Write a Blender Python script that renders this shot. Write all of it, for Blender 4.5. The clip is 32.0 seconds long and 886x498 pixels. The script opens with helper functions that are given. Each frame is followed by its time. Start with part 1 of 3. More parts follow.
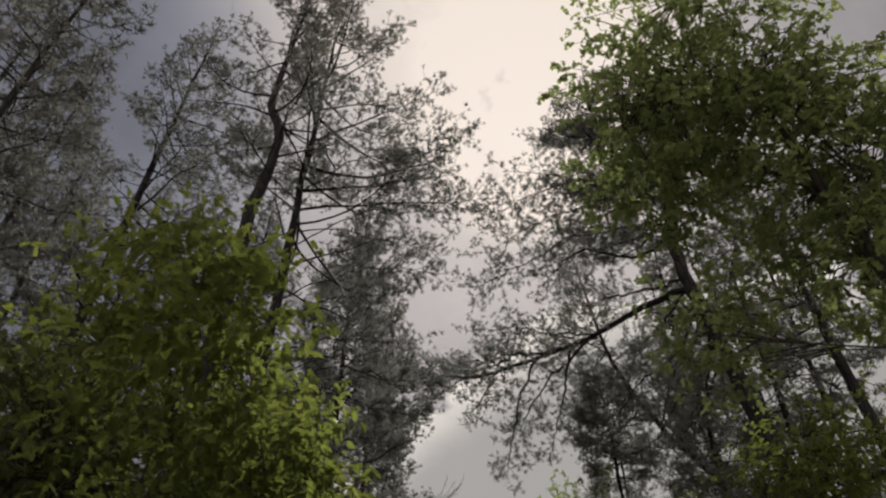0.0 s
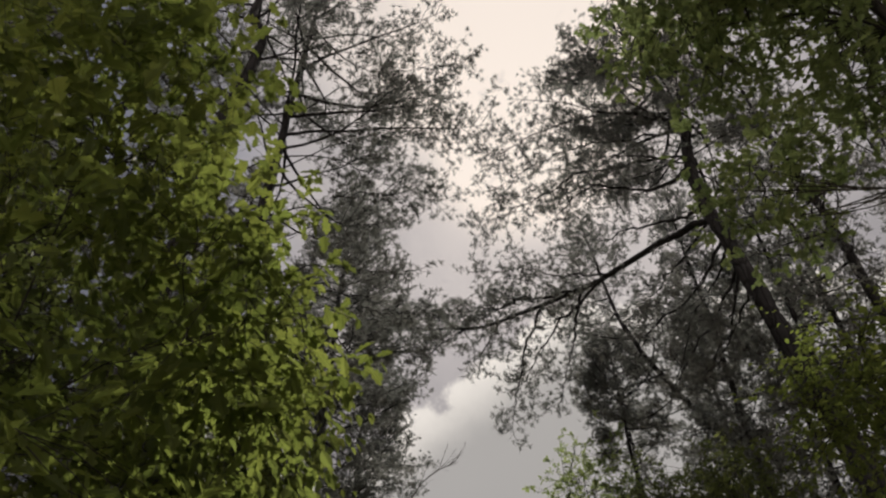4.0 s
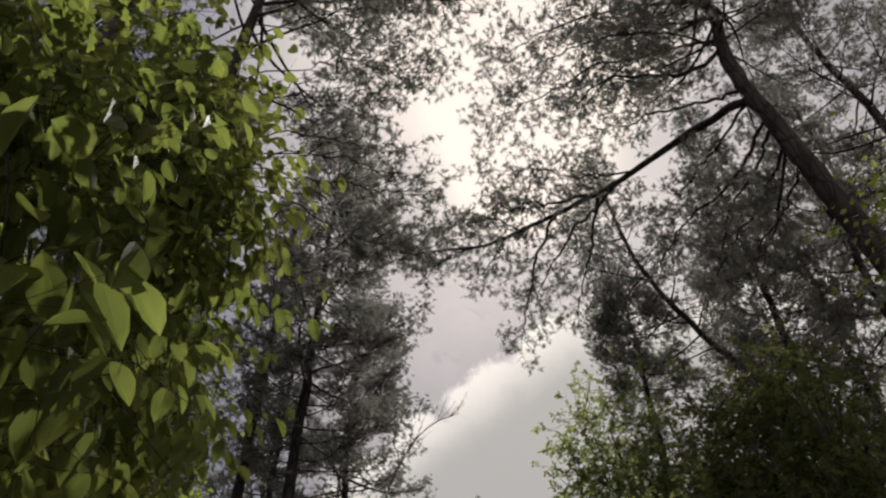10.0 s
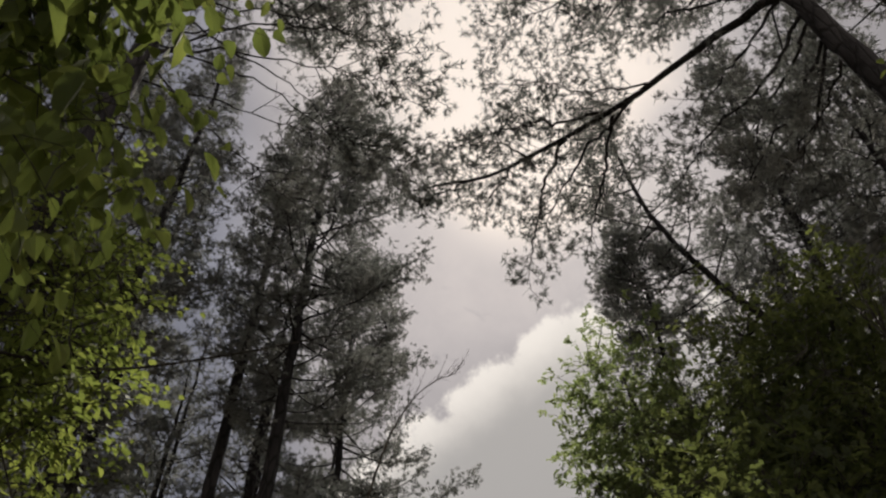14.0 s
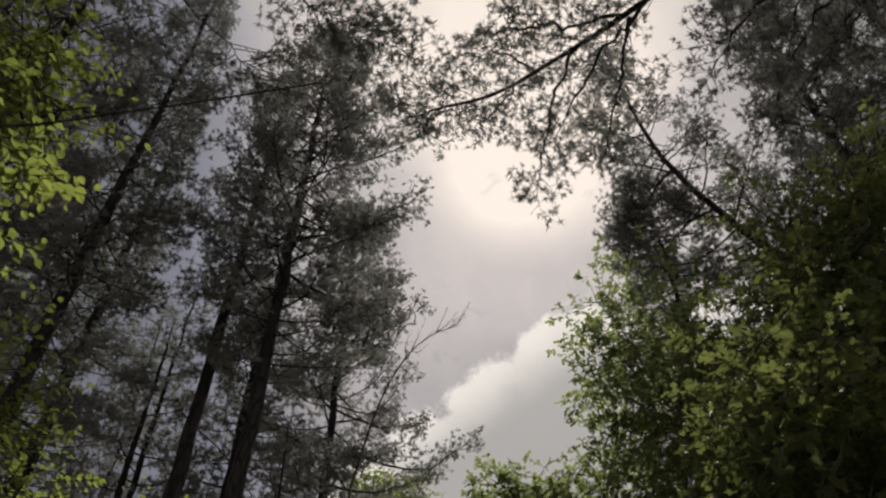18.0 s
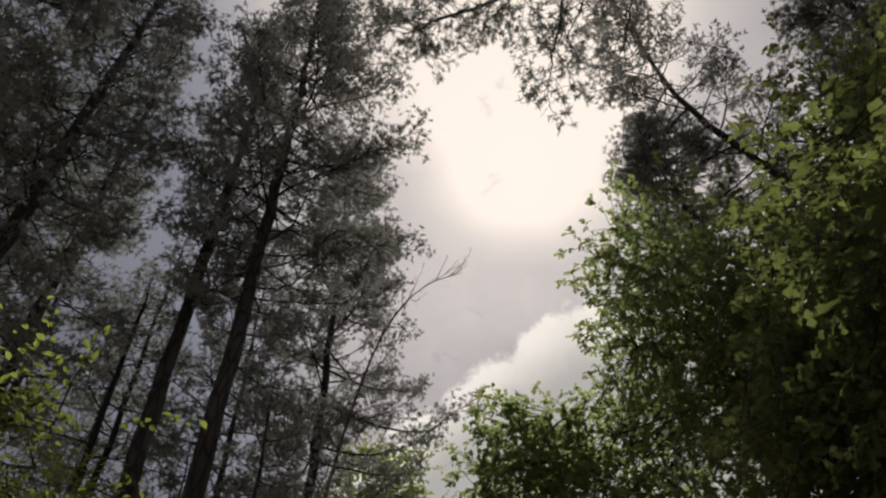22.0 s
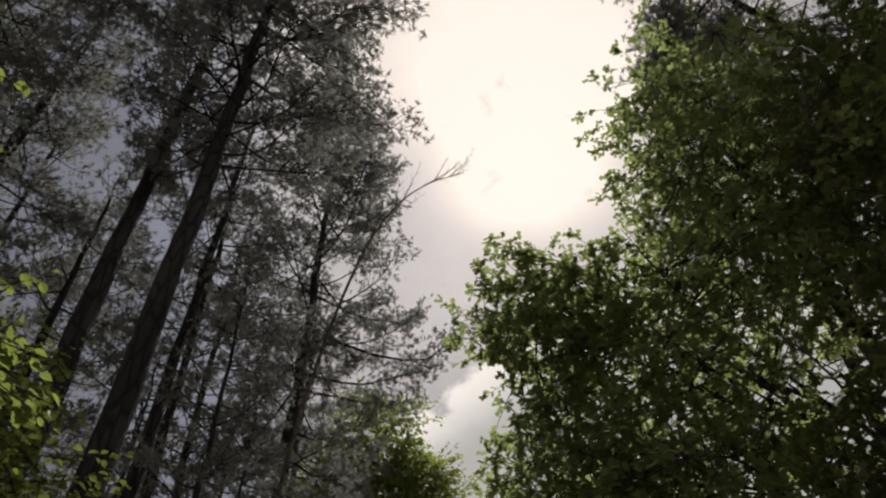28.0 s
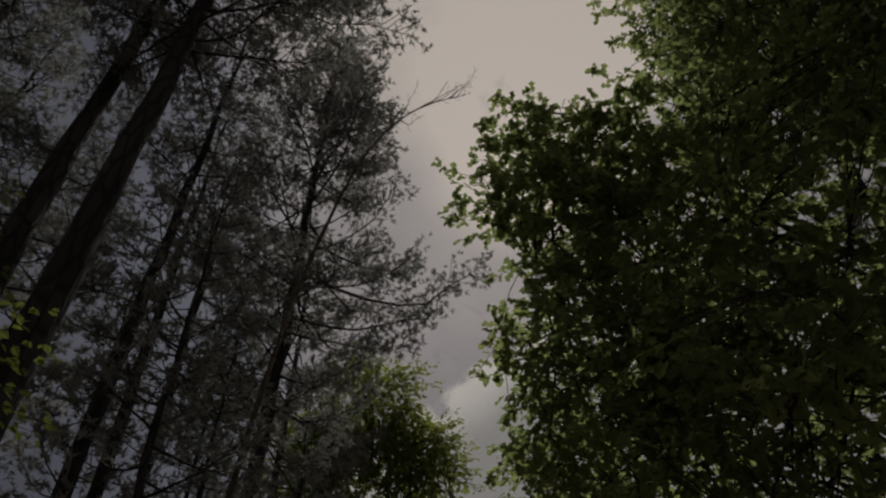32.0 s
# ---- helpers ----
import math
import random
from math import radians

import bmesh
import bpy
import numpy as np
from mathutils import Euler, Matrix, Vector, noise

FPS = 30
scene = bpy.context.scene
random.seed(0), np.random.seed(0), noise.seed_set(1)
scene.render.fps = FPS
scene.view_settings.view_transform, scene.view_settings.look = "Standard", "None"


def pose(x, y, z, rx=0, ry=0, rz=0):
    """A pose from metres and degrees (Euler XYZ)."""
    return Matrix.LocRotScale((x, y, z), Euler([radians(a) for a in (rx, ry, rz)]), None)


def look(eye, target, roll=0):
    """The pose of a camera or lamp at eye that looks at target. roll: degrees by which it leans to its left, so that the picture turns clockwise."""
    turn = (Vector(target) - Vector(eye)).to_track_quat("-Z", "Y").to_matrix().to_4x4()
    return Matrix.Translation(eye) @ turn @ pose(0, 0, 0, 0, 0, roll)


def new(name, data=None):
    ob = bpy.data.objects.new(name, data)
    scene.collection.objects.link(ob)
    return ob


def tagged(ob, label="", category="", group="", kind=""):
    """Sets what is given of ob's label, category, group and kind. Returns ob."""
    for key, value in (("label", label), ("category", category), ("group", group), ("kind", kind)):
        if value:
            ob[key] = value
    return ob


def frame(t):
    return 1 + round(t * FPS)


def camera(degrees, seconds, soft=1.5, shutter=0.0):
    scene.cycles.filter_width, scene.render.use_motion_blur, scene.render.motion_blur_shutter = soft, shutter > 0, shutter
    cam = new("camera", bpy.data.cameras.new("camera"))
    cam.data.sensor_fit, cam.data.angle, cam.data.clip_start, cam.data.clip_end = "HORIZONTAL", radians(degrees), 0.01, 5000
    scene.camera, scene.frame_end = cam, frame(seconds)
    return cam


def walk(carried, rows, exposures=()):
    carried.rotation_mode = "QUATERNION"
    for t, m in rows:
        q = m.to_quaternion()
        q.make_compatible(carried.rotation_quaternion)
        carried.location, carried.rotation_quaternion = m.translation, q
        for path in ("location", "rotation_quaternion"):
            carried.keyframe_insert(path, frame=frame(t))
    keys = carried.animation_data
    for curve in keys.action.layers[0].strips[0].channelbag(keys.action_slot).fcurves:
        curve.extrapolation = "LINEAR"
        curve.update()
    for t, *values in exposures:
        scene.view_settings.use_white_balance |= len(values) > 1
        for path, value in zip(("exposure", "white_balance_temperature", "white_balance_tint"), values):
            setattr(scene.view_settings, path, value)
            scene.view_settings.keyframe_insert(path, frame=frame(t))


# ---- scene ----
cam = camera(60.5, 32.0, soft=2.3)
PATH = [
    (0.0, 0.0, 0.000, 1.6, 136.39, 0.0, 0.27),
    (2.0, 0.0, 1.359, 1.6, 136.44, 0.0, 0.27),
    (4.0, 0.0, 2.719, 1.6, 136.48, 0.0, 0.27),
    (6.0, 0.0, 3.997, 1.6, 136.56, 0.0, 0.27),
    (8.0, 0.0, 5.275, 1.6, 136.64, 0.0, 0.27),
    (10.0, 0.0, 6.595, 1.6, 136.89, 0.0, 0.27),
    (12.0, 0.0, 7.916, 1.6, 137.15, 0.0, 0.27),
    (14.0, 0.0, 9.168, 1.6, 136.98, 0.0, 0.27),
    (16.0, 0.0, 10.421, 1.6, 136.81, 0.0, 0.27),
    (18.0, 0.0, 11.612, 1.6, 136.85, 0.0, 0.27),
    (20.0, 0.0, 12.804, 1.6, 136.89, 0.0, 0.27),
    (22.0, 0.0, 14.061, 1.6, 136.87, 0.0, 0.27),
    (24.0, 0.0, 15.317, 1.6, 136.86, 0.0, 0.27),
    (26.0, 0.0, 16.590, 1.6, 136.80, 0.0, 0.27),
    (28.0, 0.0, 17.862, 1.6, 136.74, 0.0, 0.27),
    (30.0, 0.0, 19.115, 1.6, 136.76, 0.0, 0.27),
    (32.0, 0.0, 20.368, 1.6, 136.78, 0.0, 0.27),
]
EXPOSURES = [(0.0, -0.01), (3.5, 0.04), (6.0, 0.1), (8.5, 0.25), (12.0, 0.29), (13.0, 0.14), (14.5, 0.1), (17.0, 0.05), (19.0, 0.12), (20.0, 0.05), (21.0, 0.1), (23.0, 0.16), (25.5, 0.19), (28.0, 0.22), (30.2, 0.22), (31.0, -0.03), (31.5, -0.52), (32.0, -1.08)]
walk(cam, [(t, pose(*p)) for t, *p in PATH], EXPOSURES)
SUN = Vector((0.0971, 0.5916, 0.8004)).normalized()

# ---- world and sun ----
SUN_UP, SUN_AZ = math.asin(SUN.z), math.atan2(SUN.x, SUN.y)


class Nodes:
    """A small shorthand for building node trees."""

    def __init__(self, tree):
        self.tree = tree
        tree.nodes.clear()

    def add(self, kind, inputs=None, **props):
        n = self.tree.nodes.new(kind)
        for k, v in props.items():
            setattr(n, k, v)
        for k, v in (inputs or {}).items():
            if isinstance(v, bpy.types.NodeSocket):
                self.tree.links.new(v, n.inputs[k])
            else:
                n.inputs[k].default_value = v
        return n

    def maths(self, op, a, b=0.0, clamp=False):
        return self.add("ShaderNodeMath", {0: a, 1: b}, operation=op, use_clamp=clamp).outputs[0]

    def vec(self, op, a, b=(0, 0, 0)):
        n = self.add("ShaderNodeVectorMath", {0: a, 1: b}, operation=op)
        return n.outputs["Value"] if op in ("DOT_PRODUCT", "LENGTH", "DISTANCE") else n.outputs[0]

    def ramp(self, value, low, high, smooth=True):
        n = self.add("ShaderNodeMapRange", {0: value, 1: low, 2: high, 3: 0.0, 4: 1.0})
        n.interpolation_type = "SMOOTHSTEP" if smooth else "LINEAR"
        return n.outputs[0]

    def mix(self, fac, a, b, blend="MIX"):
        n = self.add("ShaderNodeMix", data_type="RGBA", blend_type=blend)
        for k, v in ((0, fac), (6, a), (7, b)):
            if isinstance(v, bpy.types.NodeSocket):
                self.tree.links.new(v, n.inputs[k])
            else:
                n.inputs[k].default_value = v
        return n.outputs[2]

    def noise(self, vector, scale, detail=5.0, rough=0.55, dist=0.0):
        return self.add("ShaderNodeTexNoise", {"Vector": vector, "Scale": scale, "Detail": detail, "Roughness": rough, "Distortion": dist}).outputs[0]


def rgb(r, g, b):
    return (r, g, b, 1.0)


def make_world():
    world = bpy.data.worlds.new("overcast_sky")
    scene.world = world
    world.use_nodes = True
    n = Nodes(world.node_tree)
    way = n.vec("NORMALIZE", n.add("ShaderNodeTexCoord").outputs["Generated"])
    sky = n.add("ShaderNodeTexSky", sky_type="NISHITA", sun_disc=False, sun_elevation=SUN_UP, sun_rotation=SUN_AZ, air_density=1.0, dust_density=2.5)
    clear = n.mix(1.0, sky.outputs[0], rgb(0.05, 0.05, 0.05), "MULTIPLY")
    # thin cloud sheet, brightest round and above the veiled sun, with a darker bank to one side
    side = SUN.cross(Vector((0, 0, 1))).normalized()
    over = side.cross(SUN).normalized()
    near = n.vec("DOT_PRODUCT", way, tuple(SUN))
    safe = n.maths("MAXIMUM", near, 0.2)
    a = n.maths("DIVIDE", n.vec("DOT_PRODUCT", way, tuple(side)), safe)
    b = n.maths("DIVIDE", n.vec("DOT_PRODUCT", way, tuple(over)), safe)
    off = n.maths("ARCCOSINE", n.maths("MINIMUM", near, 0.99999))
    lift = n.maths("MULTIPLY", b, n.maths("ADD", 1.15, n.maths("MULTIPLY", n.ramp(b, -0.02, 0.06), -0.83)))
    flare = n.maths("DIVIDE", a, n.maths("ADD", 1.0, n.maths("MULTIPLY", n.maths("MAXIMUM", b, 0.0), 7.5)))
    oval = n.maths("SQRT", n.maths("ADD", n.maths("MULTIPLY", flare, flare), n.maths("MULTIPLY", lift, lift)))
    puffs = n.noise(way, 7.0, 6.0, 0.58, 0.3)
    banks = n.noise(way, 2.2, 3.0, 0.5)
    rag = n.maths("MULTIPLY", n.maths("SUBTRACT", puffs, 0.5), 0.12)
    tight = n.ramp(n.maths("ADD", oval, rag), 0.18, 0.0)
    wide = n.maths("POWER", 2.718, n.maths("MULTIPLY", n.maths("POWER", n.maths("DIVIDE", off, 0.42), 1.5), -1.0))
    tone = n.maths("ADD", n.maths("ADD", n.maths("MULTIPLY", n.ramp(puffs, 0.3, 0.7), 0.22), n.maths("MULTIPLY", n.ramp(banks, 0.35, 0.65), 0.22)), 0.78)
    bank = n.maths("ADD", 0.62, n.maths("MULTIPLY", n.ramp(a, -0.5, -0.26), 0.38))
    base = n.maths("MULTIPLY", n.maths("MULTIPLY", n.maths("ADD", n.maths("MULTIPLY", wide, 0.40), 0.19), tone), bank)
    # unseen sky at the camera's back, brightened as added fill on the foliage
    rear_fill = n.ramp(near, 0.72, -0.1)
    base = n.maths("ADD", base, n.maths("MULTIPLY", rear_fill, 0.98))
    glow = n.maths("MINIMUM", n.maths("ADD", base, n.maths("MULTIPLY", tight, 0.72)), 0.91)
    bits = n.ramp(n.noise(way, 22.0, 4.0, 0.5, 0.6), 0.63, 0.78)
    glow = n.maths("MULTIPLY", glow, n.maths("SUBTRACT", 1.0, n.maths("MULTIPLY", bits, 0.2)))
    tint = n.mix(n.ramp(glow, 0.25, 0.95), n.mix(n.ramp(a, -0.48, -0.28), rgb(0.93, 0.95, 1.13), rgb(1.0, 0.928, 0.945)), rgb(1.0, 0.88, 0.785))
    sheet = n.vec("SCALE", tint)
    n.tree.links.new(glow, sheet.node.inputs["Scale"])
    # one heaped cloud low in the gap between the trees
    lump = n.maths("ADD", n.maths("MULTIPLY", n.maths("SUBTRACT", n.noise(way, 10.0, 5.0, 0.55), 0.5), 0.11), n.maths("MULTIPLY", n.maths("SUBTRACT", n.noise(way, 26.0, 4.0, 0.6), 0.5), 0.10))
    crest = n.maths("ADD", n.maths("ADD", n.maths("MULTIPLY", n.maths("MINIMUM", a, 0.04), 0.62), -0.214), lump)
    inside = n.maths("SUBTRACT", crest, b)
    heap = n.ramp(inside, -0.004, 0.024)
    front = n.ramp(near, 0.3, 0.5)
    shade = n.ramp(n.maths("SUBTRACT", inside, n.maths("MULTIPLY", lump, 1.3)), 0.0, 0.11)
    body = n.mix(shade, rgb(0.86, 0.80, 0.73), rgb(0.40, 0.38, 0.36))
    clouds = n.mix(n.maths("MULTIPLY", n.maths("MULTIPLY", heap, front), 0.9), sheet, body)
    colour = n.mix(0.94, clear, clouds)
    out = n.add("ShaderNodeBackground", {"Color": colour, "Strength": 1.0})
    n.add("ShaderNodeOutputWorld", {"Surface": out.outputs[0]})


make_world()
sun = new("sun", bpy.data.lights.new("sun", "SUN"))
sun.data.energy, sun.data.angle, sun.data.color = 5.0, radians(1.5), (1.0, 0.93, 0.84)
sun.matrix_world = look(SUN * 60, (0, 0, 0))


# ---- materials ----
def leaf_material(name, dark, light, glow, through_share=0.5, rough=0.62):
    m = bpy.data.materials.new(name)
    m.use_nodes = True
    n = Nodes(m.node_tree)
    geo = n.add("ShaderNodeNewGeometry")
    place = n.add("ShaderNodeTexCoord").outputs["Object"]
    patch = n.noise(place, 0.9, 2.0)
    grain = n.noise(place, 60.0, 3.0)
    # random leaf tones, biased dark and patchy to imitate shaded and sunlit leaves
    pick = n.maths("ADD", n.maths("MULTIPLY", geo.outputs["Random Per Island"], 0.55), n.maths("MULTIPLY", n.ramp(patch, 0.38, 0.62), 0.45))
    pick = n.maths("POWER", pick, 1.6)
    colour = n.mix(pick, dark, light)
    colour = n.mix(n.maths("MULTIPLY", n.ramp(grain, 0.4, 0.75), 0.35), colour, rgb(dark[0] * 0.6, dark[1] * 0.6, dark[2] * 0.6))
    lit = n.mix(pick, rgb(glow[0] * 0.62, glow[1] * 0.7, glow[2] * 0.7), glow)
    top = n.add("ShaderNodeBsdfPrincipled", {"Base Color": colour, "Roughness": rough, "Specular IOR Level": 0.1})
    back = n.add("ShaderNodeBsdfTranslucent", {"Color": lit})
    both = n.add("ShaderNodeMixShader", {0: through_share, 1: top.outputs[0], 2: back.outputs[0]})
    n.add("ShaderNodeOutputMaterial", {"Surface": both.outputs[0]})
    return m


def bark_material(name, low, high, scale=7.0, stretch=0.22):
    m = bpy.data.materials.new(name)
    m.use_nodes = True
    n = Nodes(m.node_tree)
    place = n.add("ShaderNodeTexCoord").outputs["Object"]
    grown = n.vec("MULTIPLY", place, (1, 1, stretch))
    cells = n.add("ShaderNodeTexVoronoi", {"Vector": grown, "Scale": scale, "Randomness": 1.0}, feature="DISTANCE_TO_EDGE").outputs[0]
    blotch = n.noise(place, 0.8, 4.0)
    fine = n.noise(place, 38.0, 4.0)
    plates = n.ramp(cells, 0.0, 0.16)
    colour = n.mix(n.ramp(blotch, 0.35, 0.68), low, high)
    colour = n.mix(n.maths("MULTIPLY", n.maths("SUBTRACT", 1.0, plates), 0.7), colour, rgb(low[0] * 0.35, low[1] * 0.35, low[2] * 0.35))
    height = n.maths("ADD", plates, n.maths("MULTIPLY", fine, 0.5))
    bump = n.add("ShaderNodeBump", {"Height": height, "Strength": 0.8, "Distance": 0.03})
    s = n.add("ShaderNodeBsdfPrincipled", {"Base Color": colour, "Roughness": 0.9, "Specular IOR Level": 0.12, "Normal": bump.outputs[0]})
    n.add("ShaderNodeOutputMaterial", {"Surface": s.outputs[0]})
    return m


def ground_material():
    m = bpy.data.materials.new("forest_floor")
    m.use_nodes = True
    n = Nodes(m.node_tree)
    place = n.add("ShaderNodeTexCoord").outputs["Object"]
    litter = n.noise(place, 6.0, 6.0, 0.65)
    moss = n.noise(place, 0.4, 4.0)
    colour = n.mix(n.ramp(litter, 0.3, 0.7), rgb(0.08, 0.06, 0.04), rgb(0.24, 0.18, 0.11))
    colour = n.mix(n.maths("MULTIPLY", n.ramp(moss, 0.48, 0.62), 0.7), colour, rgb(0.05, 0.085, 0.02))
    flat = n.vec("MULTIPLY", place, (1, 0, 0))
    trail = n.maths("ADD", n.vec("LENGTH", flat), n.maths("MULTIPLY", moss, 0.6))
    colour = n.mix(n.ramp(trail, 1.5, 0.9), colour, rgb(0.20, 0.165, 0.12))
    bump = n.add("ShaderNodeBump", {"Height": litter, "Strength": 0.7, "Distance": 0.05})
    s = n.add("ShaderNodeBsdfPrincipled", {"Base Color": colour, "Roughness": 0.95, "Normal": bump.outputs[0]})
    n.add("ShaderNodeOutputMaterial", {"Surface": s.outputs[0]})
    return m


NEEDLES = leaf_material("pine_needles", rgb(0.108, 0.11, 0.106), rgb(0.165, 0.168, 0.16), rgb(0.25, 0.245, 0.225), 0.45, 0.65)
OAK_LEAF = leaf_material("oak_leaf", rgb(0.074, 0.09, 0.05), rgb(0.12, 0.138, 0.072), rgb(0.33, 0.385, 0.135), 0.58)
# leaf colour darkened to imitate shade in two oaks and a hazel
PAINTED_SHADE_LEAF = leaf_material("painted_shade_leaf", rgb(0.034, 0.042, 0.028), rgb(0.055, 0.066, 0.036), rgb(0.235, 0.265, 0.075), 0.38)
YOUNG_LEAF = leaf_material("young_leaf", rgb(0.05, 0.064, 0.028), rgb(0.098, 0.118, 0.042), rgb(0.285, 0.325, 0.07), 0.55)
CHERRY_LEAF = leaf_material("cherry_leaf", rgb(0.05, 0.067, 0.03), rgb(0.09, 0.11, 0.042), rgb(0.29, 0.33, 0.075), 0.53)
PINE_BARK = bark_material("pine_bark", rgb(0.024, 0.023, 0.025), rgb(0.042, 0.040, 0.043))
OAK_BARK = bark_material("oak_bark", rgb(0.040, 0.037, 0.034), rgb(0.07, 0.066, 0.058), 9.0)
DEAD_BARK = bark_material("dead_bark", rgb(0.07, 0.06, 0.052), rgb(0.13, 0.115, 0.10), 14.0)
FLOOR = ground_material()


# ---- mesh tools ----
def mesh_from(name, chunks, material, smooth=False):
    """One mesh of chunks (verts n x 3, faces m x k)."""
    verts = np.concatenate([c[0] for c in chunks]).astype(np.float32)
    loops, sizes, start = [], [], 0
    for v, f in chunks:
        loops.append((f + start).ravel())
        sizes.append(np.full(len(f), f.shape[1], np.int32))
        start += len(v)
    loops, sizes = np.concatenate(loops).astype(np.int32), np.concatenate(sizes)
    me = bpy.data.meshes.new(name)
    me.vertices.add(len(verts))
    me.vertices.foreach_set("co", verts.ravel())
    me.loops.add(len(loops))
    me.loops.foreach_set("vertex_index", loops)
    me.polygons.add(len(sizes))
    me.polygons.foreach_set("loop_start", np.r_[0, np.cumsum(sizes)[:-1]].astype(np.int32))
    me.polygons.foreach_set("use_smooth", np.full(len(sizes), smooth))
    me.materials.append(material)
    me.update(calc_edges=True)
    return me


def part(name, chunks, material, parent, label="", kind="", smooth=False):
    ob = new(name, mesh_from(name, chunks, material, smooth))
    ob.parent = parent
    return tagged(ob, label=label, kind=kind)


def unit(v):
    v = np.asarray(v, float)
    return v / np.maximum(np.linalg.norm(v, axis=-1, keepdims=True), 1e-9)


def tube(points, radii, sides):
    """A tapered tube along a line of points, closed at its tip."""
    p, r = np.asarray(points, float), np.asarray(radii, float)
    t = unit(np.gradient(p, axis=0))
    ref = np.array([0.31, 0.95, 0.05]) if abs(t[0][2]) > 0.7 else np.array([0.0, 0.0, 1.0])
    u = unit(np.cross(t, ref))
    w = np.cross(t, u)
    a = np.linspace(0, 2 * math.pi, sides, endpoint=False)
    ring = p[:, None] + r[:, None, None] * (np.cos(a)[None, :, None] * u[:, None] + np.sin(a)[None, :, None] * w[:, None])
    i = np.arange(len(p) - 1)[:, None] * sides
    j = np.arange(sides)[None, :]
    k = (j + 1) % sides
    faces = np.stack([i + j, i + k, i + sides + k, i + sides + j], -1).reshape(-1, 4)
    return ring.reshape(-1, 3), faces


def curve(ctrl, n):
    """A smooth line of n points through control points."""
    c = np.asarray(ctrl, float)
    c = np.vstack([2 * c[0] - c[1], c, 2 * c[-1] - c[-2]])
    s = np.linspace(0, len(c) - 3 - 1e-6, n)
    i = s.astype(int)
    f = (s - i)[:, None]
    a, b, d, e = c[i], c[i + 1], c[i + 2], c[i + 3]
    return 0.5 * (2 * b + (d - a) * f + (2 * a - 5 * b + 4 * d - e) * f ** 2 + (3 * b - a - 3 * d + e) * f ** 3)


def trunk_chunks(line, radii, rng, sides=10):
    """A trunk with an uneven surface and a flared foot."""
    v, f = tube(line, radii, sides)
    ring = np.repeat(line, sides, axis=0)
    v = ring + (v - ring) * (1 + rng.normal(0, 0.05, (len(v), 1)))
    return [(v, f)]


def tufts(at, along, rng, size, count, width):
    """Bunches of needles: thin blades that fan out from each place."""
    n = len(at)
    d = unit(rng.normal(0, 1, (n, count, 3)) + 0.55 * along[:, None] + np.array([0, 0, 0.25]))
    length = size * rng.uniform(0.65, 1.15, (n, count, 1))
    side = unit(np.cross(d, rng.normal(0, 1, (n, count, 3)))) * length * width
    root = at[:, None] + d * 0.012
    v = np.stack([root - side, root + d * length, root + side], 2).reshape(-1, 3)
    f = np.arange(n * count * 3).reshape(-1, 3)
    return v, f


OVATE = (np.array([[0, 0, 0], [-0.27, 0.26, 0.09], [-0.30, 0.60, 0.08], [0, 1, -0.10], [0.30, 0.60, 0.08], [0.27, 0.26, 0.09]]),
         np.array([[0, 3, 2, 1], [0, 5, 4, 3]]))
LOBED = (np.array([[0, 0, 0], [-0.29, 0.36, 0.08], [-0.11, 0.53, 0.03], [-0.29, 0.80, 0.06], [0, 1, -0.06], [0.29, 0.80, 0.06], [0.11, 0.53, 0.03], [0.29, 0.36, 0.08]]),
         np.array([[0, 4, 3, 2, 1], [0, 7, 6, 5, 4]]))


def mirrored(half):
    """A leaf of two folded halves from the outline of one."""
    n = len(half)
    v = np.array(list(half) + [(-x, y, z) for x, y, z in half[1:-1]])
    left = [0] + list(range(n - 1, 0, -1))
    right = [0] + list(range(n, 2 * n - 2)) + [n - 1]
    return v, np.array([left, right])


OVAL = mirrored([(0, 0, 0), (-0.15, 0.11, 0.05), (-0.25, 0.32, 0.10), (-0.26, 0.56, 0.10), (-0.15, 0.82, 0.02), (0, 1, -0.12)])
OAKEN = mirrored([(0, 0, 0), (-0.06, 0.12, 0.02), (-0.16, 0.20, 0.05), (-0.17, 0.28, 0.05), (-0.10, 0.36, 0.03), (-0.24, 0.45, 0.07), (-0.27, 0.54, 0.07), (-0.15, 0.62, 0.03), (-0.24, 0.72, 0.04), (-0.22, 0.82, 0.03), (-0.10, 0.88, -0.02), (-0.08, 0.96, -0.06), (0, 1, -0.08)])


def leaf_frames(way, rng, droop):
    """Right, ahead and normal of leaves that lie flat-ish along way."""
    d = unit(way + np.array([0, 0, -droop]) + rng.normal(0, 0.18, way.shape))
    up = unit(np.array([0, 0, 1.0]) + rng.normal(0, 0.42, way.shape))
    s = unit(np.cross(d, up))
    return s, d, np.cross(s, d)


def leaf_chunk(shape, at, s, d, n, size):
    t, f = shape
    v = at[:, None] + size[:, None, None] * (t[None, :, :1] * s[:, None] + t[None, :, 1:2] * d[:, None] + t[None, :, 2:] * n[:, None])
    return v.reshape(-1, 3), (f[None] + (np.arange(len(at)) * len(t))[:, None, None]).reshape(-1, f.shape[1])


